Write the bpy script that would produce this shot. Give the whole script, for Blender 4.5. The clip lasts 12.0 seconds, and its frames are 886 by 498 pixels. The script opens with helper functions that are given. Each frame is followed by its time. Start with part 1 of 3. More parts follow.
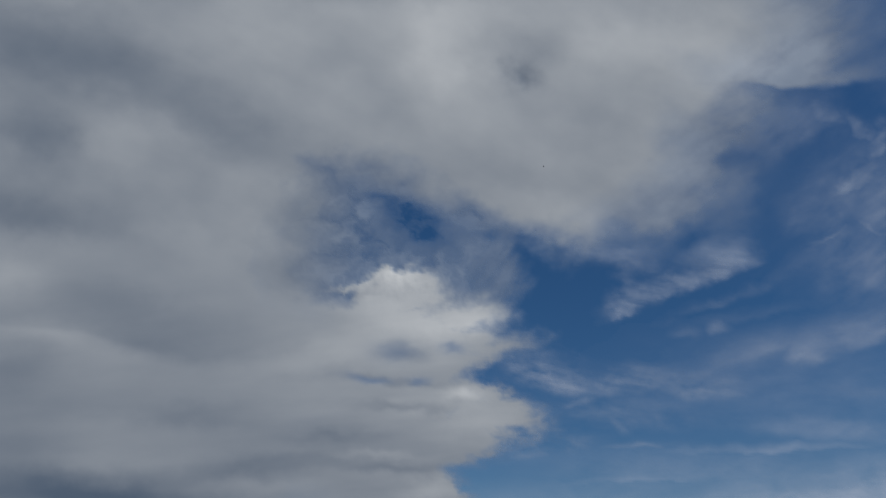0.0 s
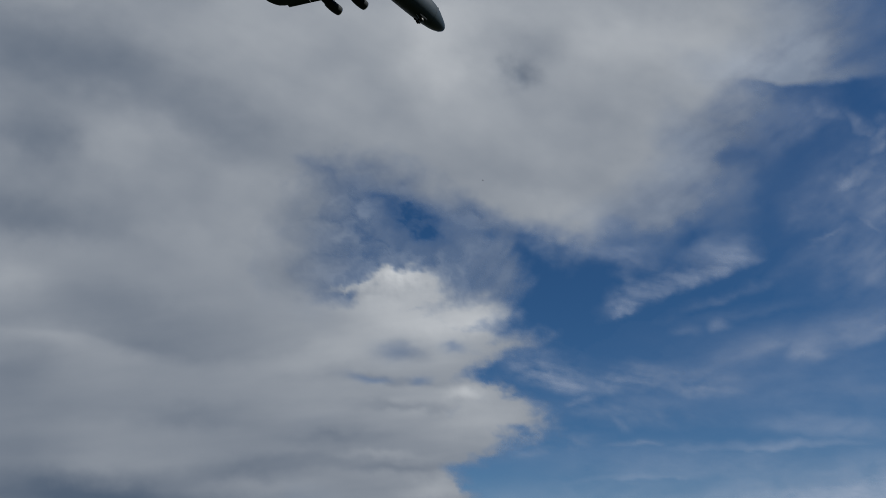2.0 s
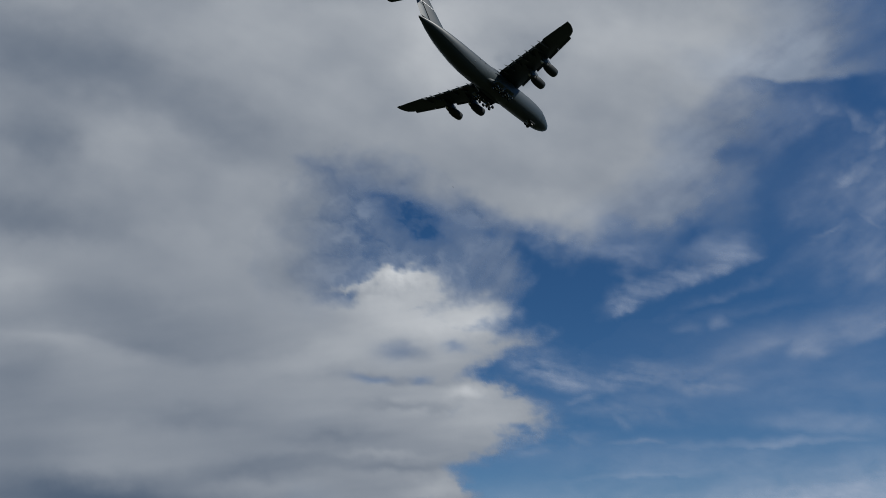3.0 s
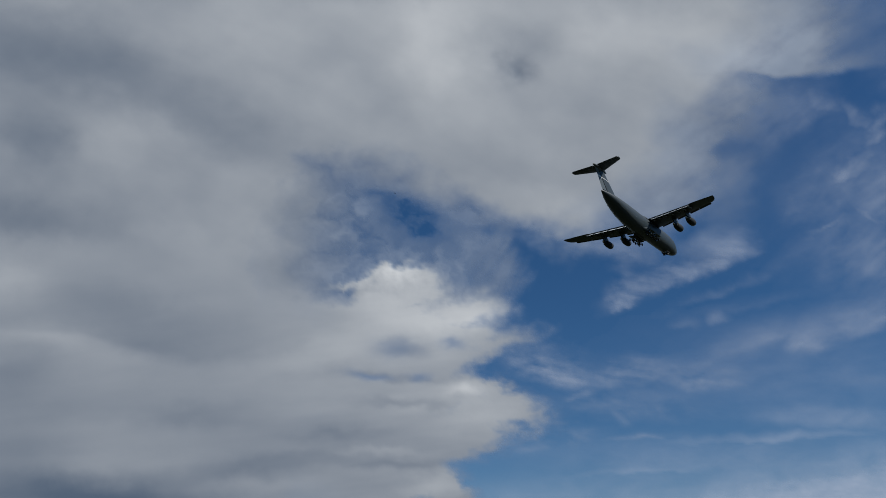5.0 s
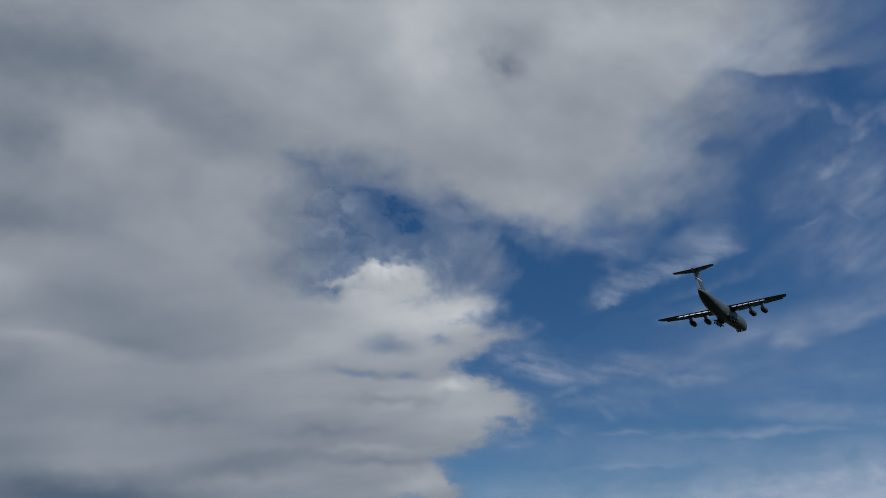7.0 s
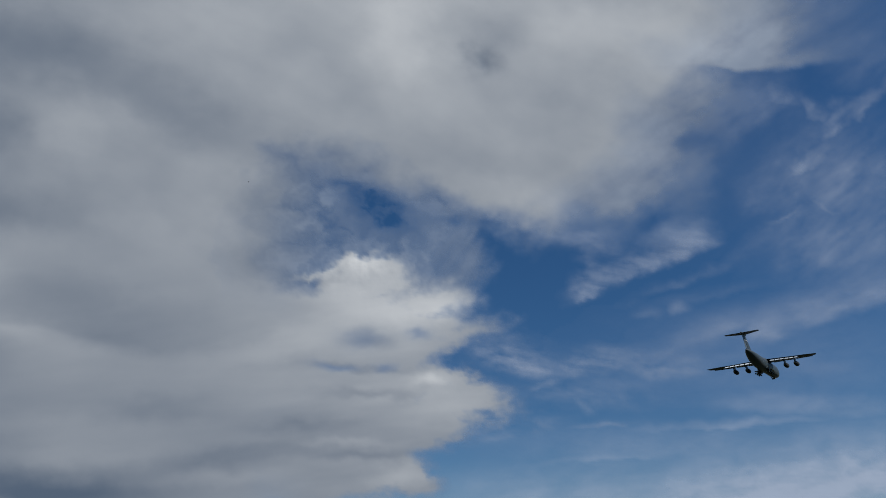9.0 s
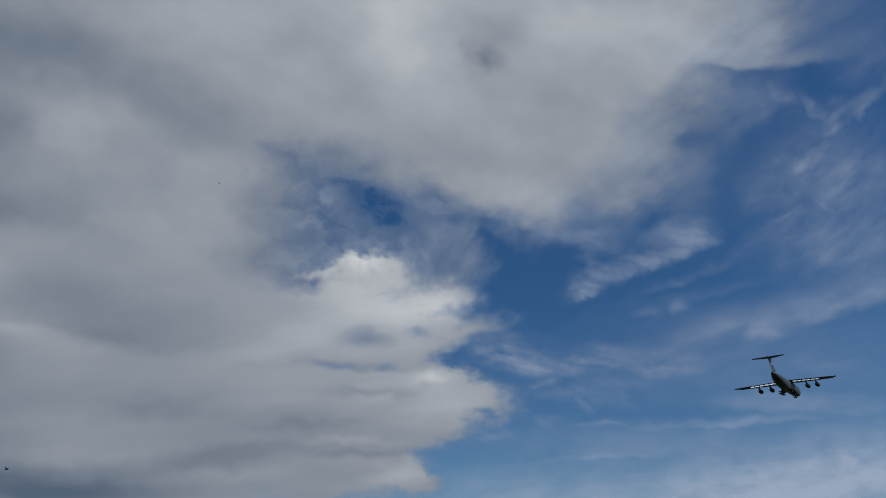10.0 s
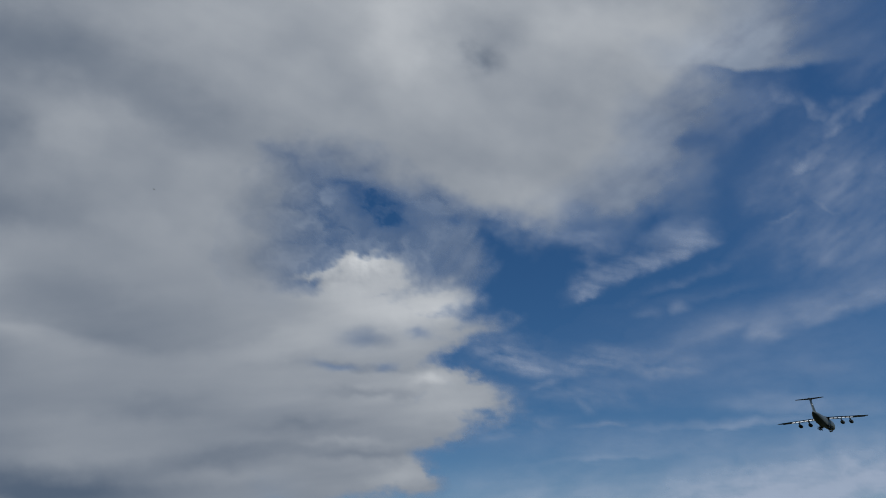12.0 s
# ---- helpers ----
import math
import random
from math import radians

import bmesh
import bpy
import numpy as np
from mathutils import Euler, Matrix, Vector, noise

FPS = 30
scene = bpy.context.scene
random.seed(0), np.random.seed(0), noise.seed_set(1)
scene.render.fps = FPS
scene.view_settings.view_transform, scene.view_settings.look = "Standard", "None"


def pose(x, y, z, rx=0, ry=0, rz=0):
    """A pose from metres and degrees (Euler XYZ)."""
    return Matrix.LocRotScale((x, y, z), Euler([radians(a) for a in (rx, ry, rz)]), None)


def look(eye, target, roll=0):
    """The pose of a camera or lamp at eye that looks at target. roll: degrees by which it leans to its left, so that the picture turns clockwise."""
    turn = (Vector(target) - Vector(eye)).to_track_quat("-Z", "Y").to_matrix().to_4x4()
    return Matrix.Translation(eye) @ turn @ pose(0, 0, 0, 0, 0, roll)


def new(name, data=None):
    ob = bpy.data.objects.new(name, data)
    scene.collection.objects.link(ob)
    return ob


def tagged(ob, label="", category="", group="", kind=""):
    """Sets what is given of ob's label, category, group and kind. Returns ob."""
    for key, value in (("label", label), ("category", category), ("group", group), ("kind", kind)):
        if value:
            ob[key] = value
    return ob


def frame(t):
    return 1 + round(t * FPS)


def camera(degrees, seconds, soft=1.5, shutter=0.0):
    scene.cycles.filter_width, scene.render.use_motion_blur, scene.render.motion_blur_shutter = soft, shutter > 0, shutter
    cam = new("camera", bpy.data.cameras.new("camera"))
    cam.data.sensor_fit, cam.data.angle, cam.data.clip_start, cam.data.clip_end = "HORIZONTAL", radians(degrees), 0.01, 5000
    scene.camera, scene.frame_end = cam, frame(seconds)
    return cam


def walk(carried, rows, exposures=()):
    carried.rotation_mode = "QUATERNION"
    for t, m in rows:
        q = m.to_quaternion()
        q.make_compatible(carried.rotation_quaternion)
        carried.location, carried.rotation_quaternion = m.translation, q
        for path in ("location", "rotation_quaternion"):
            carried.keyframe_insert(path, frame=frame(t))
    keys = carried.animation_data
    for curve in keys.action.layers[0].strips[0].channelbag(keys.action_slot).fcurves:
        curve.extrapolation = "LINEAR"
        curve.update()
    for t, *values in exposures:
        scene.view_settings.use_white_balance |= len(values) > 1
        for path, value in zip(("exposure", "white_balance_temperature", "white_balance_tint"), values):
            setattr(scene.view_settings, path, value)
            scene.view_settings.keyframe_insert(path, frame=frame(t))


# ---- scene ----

EYE = (0.0, 0.0, 1.6)
BASE = pose(*EYE, 117.03, 0, 0) @ pose(0, 0, 0, 0, 0, 1.61)

# seconds, then the small tilt, pan and lean of the held camera, in degrees
SWAY = [(0, 0, 0, 0), (0.5, -0.02, -0.005, 0.02), (1.0, -0.025, 0.01, -0.07), (1.5, -0.045, 0.03, -0.22), (2.0, -0.065, 0.03, -0.35),
        (2.5, -0.085, 0.06, -0.50), (3.0, -0.11, 0.05, -0.74), (5.0, -0.34, -0.12, -1.07), (5.5, -0.394, -0.125, -1.09),
        (6.0, -0.44, -0.20, -1.12), (6.5, -0.51, -0.586, -1.118), (7.0, -0.584, -1.114, -1.10), (8.8, -1.02, -2.70, -0.99),
        (9.0, -1.08, -2.77, -0.985), (9.5, -1.145, -2.785, -0.985), (10.0, -1.20, -2.78, -0.985), (10.5, -1.20, -2.78, -0.98),
        (11.0, -1.20, -2.755, -0.93), (11.5, -1.19, -2.75, -0.91), (12.0, -1.135, -2.745, -0.91)]

cam = camera(62.2, 12.0, soft=0.65)
walk(cam, [(t, BASE @ pose(0, 0, 0, a, b, c)) for t, a, b, c in SWAY],
     [(0, 0.05), (1.5, 0.11), (2.5, 0.23), (3.2, 0.245), (12, 0.245)])

# ---- light ----
SUN_AZIMUTH, SUN_HEIGHT = 118.0, 44.0
SUN_WAY = Vector((math.sin(radians(SUN_AZIMUTH)) * math.cos(radians(SUN_HEIGHT)),
                  math.cos(radians(SUN_AZIMUTH)) * math.cos(radians(SUN_HEIGHT)), math.sin(radians(SUN_HEIGHT))))
world = bpy.data.worlds.new("sky")
scene.world = world
world.use_nodes = True
sky = world.node_tree.nodes.new("ShaderNodeTexSky")
sky.sky_type, sky.sun_disc = "NISHITA", False
sky.sun_elevation, sky.sun_rotation = radians(SUN_HEIGHT), radians(SUN_AZIMUTH)
sky.air_density, sky.dust_density, sky.ozone_density = 1.0, 0.2, 6.0
depth = world.node_tree.nodes.new("ShaderNodeHueSaturation")
depth.inputs["Hue"].default_value, depth.inputs["Saturation"].default_value = 0.501, 1.19
world.node_tree.links.new(sky.outputs["Color"], depth.inputs["Color"])
world.node_tree.links.new(depth.outputs["Color"], world.node_tree.nodes["Background"].inputs["Color"])
world.node_tree.nodes["Background"].inputs["Strength"].default_value = 0.052
sun = new("sun", bpy.data.lights.new("sun", "SUN"))
sun.data.energy, sun.data.angle, sun.data.color = 4.5, radians(0.53), (1.0, 0.96, 0.90)
sun.matrix_world = look(SUN_WAY * 100, (0, 0, 0))


# ---- materials ----
def material(name, colour, rough=0.6, metal=0.0, grain=0.0, scale=1.0, dirt=0.0, bump=0.0, gloss=0.12):
    """A painted or bare surface: fine grain and broad stains in object space."""
    m = bpy.data.materials.new(name)
    m.use_nodes = True
    n, l = m.node_tree.nodes, m.node_tree.links
    b = n["Principled BSDF"]
    b.inputs["Roughness"].default_value, b.inputs["Metallic"].default_value = rough, metal
    b.inputs["Base Color"].default_value = (*colour, 1)
    b.inputs["Specular IOR Level"].default_value = gloss
    if grain or dirt:
        at = n.new("ShaderNodeTexCoord")
        fine, broad = n.new("ShaderNodeTexNoise"), n.new("ShaderNodeTexNoise")
        fine.inputs["Scale"].default_value, fine.inputs["Detail"].default_value = 9.0 * scale, 6
        broad.inputs["Scale"].default_value, broad.inputs["Detail"].default_value = 0.5 * scale, 4
        both = n.new("ShaderNodeMath")
        both.operation = "MULTIPLY_ADD"
        both.inputs[1].default_value = grain
        add = n.new("ShaderNodeMath")
        add.operation = "MULTIPLY_ADD"
        add.inputs[1].default_value, add.inputs[2].default_value = dirt, 1.0 - 0.5 * grain - 0.5 * dirt
        tint = n.new("ShaderNodeMix")
        tint.data_type, tint.blend_type = "RGBA", "MULTIPLY"
        tint.inputs["Factor"].default_value = 1.0
        tint.inputs["A"].default_value = (*colour, 1)
        l.new(at.outputs["Object"], fine.inputs["Vector"])
        l.new(at.outputs["Object"], broad.inputs["Vector"])
        l.new(broad.outputs["Fac"], add.inputs[0])
        l.new(fine.outputs["Fac"], both.inputs[0])
        l.new(add.outputs[0], both.inputs[2])
        l.new(both.outputs[0], tint.inputs["B"])
        l.new(tint.outputs["Result"], b.inputs["Base Color"])
        if bump:
            relief = n.new("ShaderNodeBump")
            relief.inputs["Strength"].default_value = bump
            l.new(fine.outputs["Fac"], relief.inputs["Height"])
            l.new(relief.outputs["Normal"], b.inputs["Normal"])
    return m


def cloud_material(name, bright, dull, thin=(1.0, 1.0, 1.0)):
    """Lit from above through the sheet, with light and shade also painted in by vertex tone; its cover thins to nothing
    at the rims.
    """
    m = bpy.data.materials.new(name)
    m.use_nodes = True
    n, l = m.node_tree.nodes, m.node_tree.links
    n.remove(n["Principled BSDF"])
    painted_shade, cover = n.new("ShaderNodeAttribute"), n.new("ShaderNodeAttribute")
    painted_shade.attribute_name, cover.attribute_name = "painted_shade", "cover"
    ramp = n.new("ShaderNodeMix")
    ramp.data_type = "RGBA"
    ramp.inputs["A"].default_value, ramp.inputs["B"].default_value = (*bright, 1), (*dull, 1)
    l.new(painted_shade.outputs["Fac"], ramp.inputs["Factor"])
    glow = n.new("ShaderNodeBsdfTranslucent")
    # thin cloud gets skylight's blue painted into its colour
    tint, gauze = n.new("ShaderNodeMix"), n.new("ShaderNodeAttribute")
    tint.data_type, tint.blend_type, gauze.attribute_name = "RGBA", "MULTIPLY", "gauze"
    tint.inputs["B"].default_value = (*thin, 1)
    l.new(gauze.outputs["Fac"], tint.inputs["Factor"])
    l.new(ramp.outputs["Result"], tint.inputs["A"])
    l.new(tint.outputs["Result"], glow.inputs["Color"])
    clear, mix = n.new("ShaderNodeBsdfTransparent"), n.new("ShaderNodeMixShader")
    l.new(cover.outputs["Fac"], mix.inputs["Fac"])
    l.new(clear.outputs[0], mix.inputs[1])
    l.new(glow.outputs[0], mix.inputs[2])
    l.new(mix.outputs[0], n["Material Output"].inputs["Surface"])
    return m


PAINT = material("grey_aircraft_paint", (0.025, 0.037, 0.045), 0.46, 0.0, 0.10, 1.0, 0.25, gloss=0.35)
PANEL = material("pale_doors_lit_rudder", (0.058, 0.075, 0.085), 0.45, 0.0, 0.08, 1.0, 0.2, gloss=0.5)
FLAP_SUNLIT = material("flap_sunlit_tone", (0.60, 0.66, 0.70), 0.35, 0.0, 0.08, 1.0, 0.15, gloss=0.5)
NACELLE = material("nacelle_paint", (0.026, 0.031, 0.034), 0.6, 0.0, 0.08, 1.5, 0.2)
METAL = material("bare_metal", (0.45, 0.44, 0.42), 0.35, 1.0, 0.1, 3.0, 0.2)
DARK = material("dark_duct", (0.02, 0.02, 0.022), 0.6, 0.0, 0.1, 3.0, 0.1)
RUBBER = material("tyre_rubber", (0.025, 0.025, 0.025), 0.8, 0.0, 0.2, 4.0, 0.1)
WHITE = material("white_marking_paint", (0.72, 0.73, 0.74), 0.45, 0.0, 0.06, 2.0, 0.1)
HUB = material("white_hub_paint", (0.4, 0.4, 0.39), 0.4, 0.0, 0.1, 4.0, 0.2)
DOOR = material("matt_dark_paint", (0.016, 0.018, 0.020), 0.95, 0.0, 0.2, 3.0, 0.2, gloss=0.02)
GLASS = material("cockpit_glass", (0.01, 0.012, 0.015), 0.05, gloss=0.5)
FEATHER = material("dark_feathers", (0.008, 0.008, 0.008), 0.9, 0.0, 0.3, 20.0, 0.2)
UNSEEN_GROUND = material("unseen_dark_ground", (0.02, 0.025, 0.013), 1.0, 0.0, 0.5, 0.2, 0.5, 0.4)
CLOUD = cloud_material("grey_cloud", (0.520, 0.534, 0.528), (0.078, 0.108, 0.150), (0.60, 0.80, 1.12))
CIRRUS = cloud_material("thin_ice_cloud", (0.378, 0.432, 0.52), (0.174, 0.216, 0.286))


# ---- builders ----
def part(name, bm, mat, parent=None, label="", smooth=True):
    me = bpy.data.meshes.new(name)
    bmesh.ops.recalc_face_normals(bm, faces=bm.faces)
    for f in bm.faces:
        f.smooth = smooth
    bm.to_mesh(me)
    bm.free()
    for one in (mat if isinstance(mat, tuple) else (mat,)):
        me.materials.append(one)
    if smooth:
        me.set_sharp_from_angle(angle=radians(40))
    ob = new(name, me)
    ob.parent = parent
    return tagged(ob, label)


def loft(rings, bm=None, caps=True, slot=0):
    """Skin rings of equal length; the ends are closed."""
    bm = bm or bmesh.new()
    rows = [[bm.verts.new(p) for p in ring] for ring in rings]
    count = len(rows[0])
    for a, b in zip(rows, rows[1:]):
        for i in range(count):
            j = (i + 1) % count
            bm.faces.new((a[i], a[j], b[j], b[i])).material_index = slot
    if caps:
        bm.faces.new(rows[0][::-1]).material_index = slot
        bm.faces.new(rows[-1]).material_index = slot
    return bm


def turned(stations, sides, at=(0, 0, 0), axis="X", bm=None, caps=True, slot=0):
    """A body of revolution from (along, radius) stations."""
    rings = []
    for along, r in stations:
        ring = []
        for i in range(sides):
            a = 2 * math.pi * i / sides
            c, s = r * math.cos(a), r * math.sin(a)
            p = {"X": (along, c, s), "Y": (c, along, s), "Z": (c, s, along)}[axis]
            ring.append(Vector(p) + Vector(at))
        rings.append(ring)
    return loft(rings, bm, caps, slot)


def foil(le, chord, thick, tail=1.0, count=9):
    """An airfoil section in the plane y = le[1], from the leading edge aft to tail * chord."""
    up, low = [], []
    for i in range(count + 1):
        s = tail * (1 - math.cos(math.pi * i / count)) / 2
        h = 5 * thick * chord * (0.2969 * math.sqrt(s) - 0.126 * s - 0.3516 * s * s + 0.2843 * s ** 3 - 0.1015 * s ** 4)
        up.append(Vector((le[0] - s * chord, le[1], le[2] + h * 1.15)))
        low.append(Vector((le[0] - s * chord, le[1], le[2] - h * 0.85)))
    return up + low[:0:-1]


def bar(a, b, r, bm=None, sides=8, slot=0, flat=1.0):
    """A rod from a to b."""
    a, b = Vector(a), Vector(b)
    turn = (b - a).to_track_quat("Z", "Y").to_matrix()
    rings = [[p + turn @ Vector((r * math.cos(2 * math.pi * i / sides), flat * r * math.sin(2 * math.pi * i / sides), 0))
              for i in range(sides)] for p in (a, b)]
    return loft(rings, bm, True, slot)


def block(centre, size, bevel=0.05, bm=None):
    bm = bm or bmesh.new()
    made = bmesh.ops.create_cube(bm, size=1.0, matrix=Matrix.Translation(centre) @ Matrix.Diagonal((*size, 1)))
    edges = {e for v in made["verts"] for e in v.link_edges}
    if bevel:
        bmesh.ops.bevel(bm, geom=list(edges), offset=bevel, segments=2, affect="EDGES")
    return bm


# ---- ground ----
def field():
    bm = bmesh.new()
    rings, sides = (0.0, 20, 80, 250, 700, 1800, 4900), 48
    rows = []
    for r in rings[1:]:
        rows.append([bm.verts.new((r * math.cos(2 * math.pi * i / sides), r * math.sin(2 * math.pi * i / sides),
                                   0.25 * noise.noise((r * 0.02, i * 0.7, 3.0)) if r > 30 else 0.0)) for i in range(sides)])
    bm.faces.new(rows[0])
    for a, b in zip(rows, rows[1:]):
        for i in range(sides):
            bm.faces.new((a[i], a[(i + 1) % sides], b[(i + 1) % sides], b[i]))
    # never in view: closes the scene and keeps bounce light on the belly low
    ob = part("ground", bm, UNSEEN_GROUND)
    tagged(ob, "unseen ground sheet added below the view, dark to bounce little light", "ground", kind="structure")


field()


# ---- clouds ----
class Noise:
    """Smooth lattice noise, seeded."""

    def __init__(self, seed):
        r = np.random.RandomState(seed)
        self.table = r.permutation(256)
        angle = r.uniform(0, 2 * np.pi, 256)
        self.gx, self.gy = np.cos(angle), np.sin(angle)

    def one(self, x, y):
        i, j = np.floor(x).astype(int), np.floor(y).astype(int)
        u, v = x - i, y - j

        def corner(a, b):
            k = self.table[(self.table[(i + a) & 255] + j + b) & 255]
            return self.gx[k] * (u - a) + self.gy[k] * (v - b)
        su, sv = u * u * u * (u * (u * 6 - 15) + 10), v * v * v * (v * (v * 6 - 15) + 10)
        low = corner(0, 0) * (1 - su) + corner(1, 0) * su
        high = corner(0, 1) * (1 - su) + corner(1, 1) * su
        return 1.5 * (low * (1 - sv) + high * sv)

    def fractal(self, x, y, octaves=5, gain=0.5):
        total, size, f = 0.0, 1.0, 1.0
        for k in range(octaves):
            total = total + size * self.one(x * f + 17.3 * k, y * f + 9.1 * k)
            size, f = size * gain, f * 2.03
        return total


def turn2(x, y, cx, cy, degrees_):
    c, s = math.cos(radians(degrees_)), math.sin(radians(degrees_))
    dx, dy = x - cx, y - cy
    return dx * c + dy * s, dy * c - dx * s


def puff(x, y, cx, cy, rx, ry, lean=0.0):
    """How deep a point lies in an oval puff: positive inside."""
    a, b = turn2(x, y, cx, cy, lean)
    return (1 - np.sqrt((a / rx) ** 2 + (b / ry) ** 2 + 1e-9)) * min(rx, ry)


def swell(x, y, cx, cy, rx, ry, lean=0.0):
    """A soft rise, 1 at its middle."""
    a, b = turn2(x, y, cx, cy, lean)
    return np.exp(-((a / rx) ** 2 + (b / ry) ** 2))


def ease(v, low, high):
    s = np.clip((v - low) / (high - low), 0, 1)
    return s * s * (3 - 2 * s)


SOFT, FINE, DRIFT = Noise(3), Noise(11), Noise(29)


def stirred(x, y, amount=1.0):
    """Chart places pushed about by turbulence, coarse to fine."""
    a = 0.16 * SOFT.fractal(x * 0.6, y * 0.8, 3) + 0.11 * FINE.fractal(x * 1.9, y * 2.4, 5, 0.55)
    b = 0.12 * SOFT.fractal(x * 0.6 + 40, y * 0.8 + 7, 3) + 0.09 * FINE.fractal(x * 1.9 + 31, y * 2.4 + 5, 5, 0.55)
    return x + amount * a, y + amount * b


def union(u, v, soft, puffs):
    """Puffs melted into one body: depth below its rim."""
    total = 0.0
    for p in puffs:
        total = total + np.exp(np.clip(puff(u, v, *p) / soft, -60, 60))
    return soft * np.log(total + 1e-12)


def gap_holes(x, y, u, v):
    """Clear places in the gap between deck and bank."""
    hole = 1.5 * swell(x + 1.1 * (u - x), y + 1.1 * (v - y), 7.38, 3.95, 0.62, 0.4, 24) + 0.5 * swell(u, v, 6.65, 3.45, 0.5, 0.15, 22) + 0.3 * swell(u, v, 7.9, 4.4, 0.4, 0.13, 40)
    return hole + 0.5 * swell(u, v, 8.65, 4.22, 0.45, 0.13, 5)


def scud_fields(x, y):
    """Loose curling shreds that half fill the gap."""
    u, v = stirred(x, y, 1.6)
    curl = FINE.fractal(u * 1.1 - 0.6 * v + 3, v * 1.7 + 0.5 * u, 6, 0.55) + 0.35 * DRIFT.fractal(u * 2.5, v * 2.5, 4, 0.55) + 0.3 * FINE.fractal(u * 3.1 + v, v * 5.2 - u, 4, 0.6)
    u, v = stirred(x, y)
    along, across = turn2(x, y, 8.6, 4.8, -56)
    fibre = FINE.fractal(along * 0.7 + 2, across * 3.2 + 0.4 * DRIFT.one(x * 2, y * 2), 5, 0.55)
    cover = 0.74 * ease(puff(u, v, 6.5, 4.3, 2.7, 1.6, 8), -0.05, 0.5) + 0.12 * swell(u, v, 5.9, 4.1, 0.9, 0.7)
    east = 0.6 * ease(puff(u, v, 8.45, 4.7, 0.95, 0.95, 10) + 0.12 * fibre, -0.08, 0.5) * np.clip(1 + 0.3 * fibre, 0.4, 1.4)
    cover = np.maximum(cover * np.clip(0.94 + 0.34 * curl, 0.3, 1.2), east)
    cover = cover + 0.2 * swell(x, y, 8.95, 4.9, 0.42, 0.09, -62) + 0.12 * swell(x, y, 8.55, 4.95, 0.36, 0.09, -58)
    cover = cover * np.clip(1 - gap_holes(x, y, u, v) * (0.75 + 0.5 * curl), 0, 1)
    return cover, 0.495 + 0.025 * curl


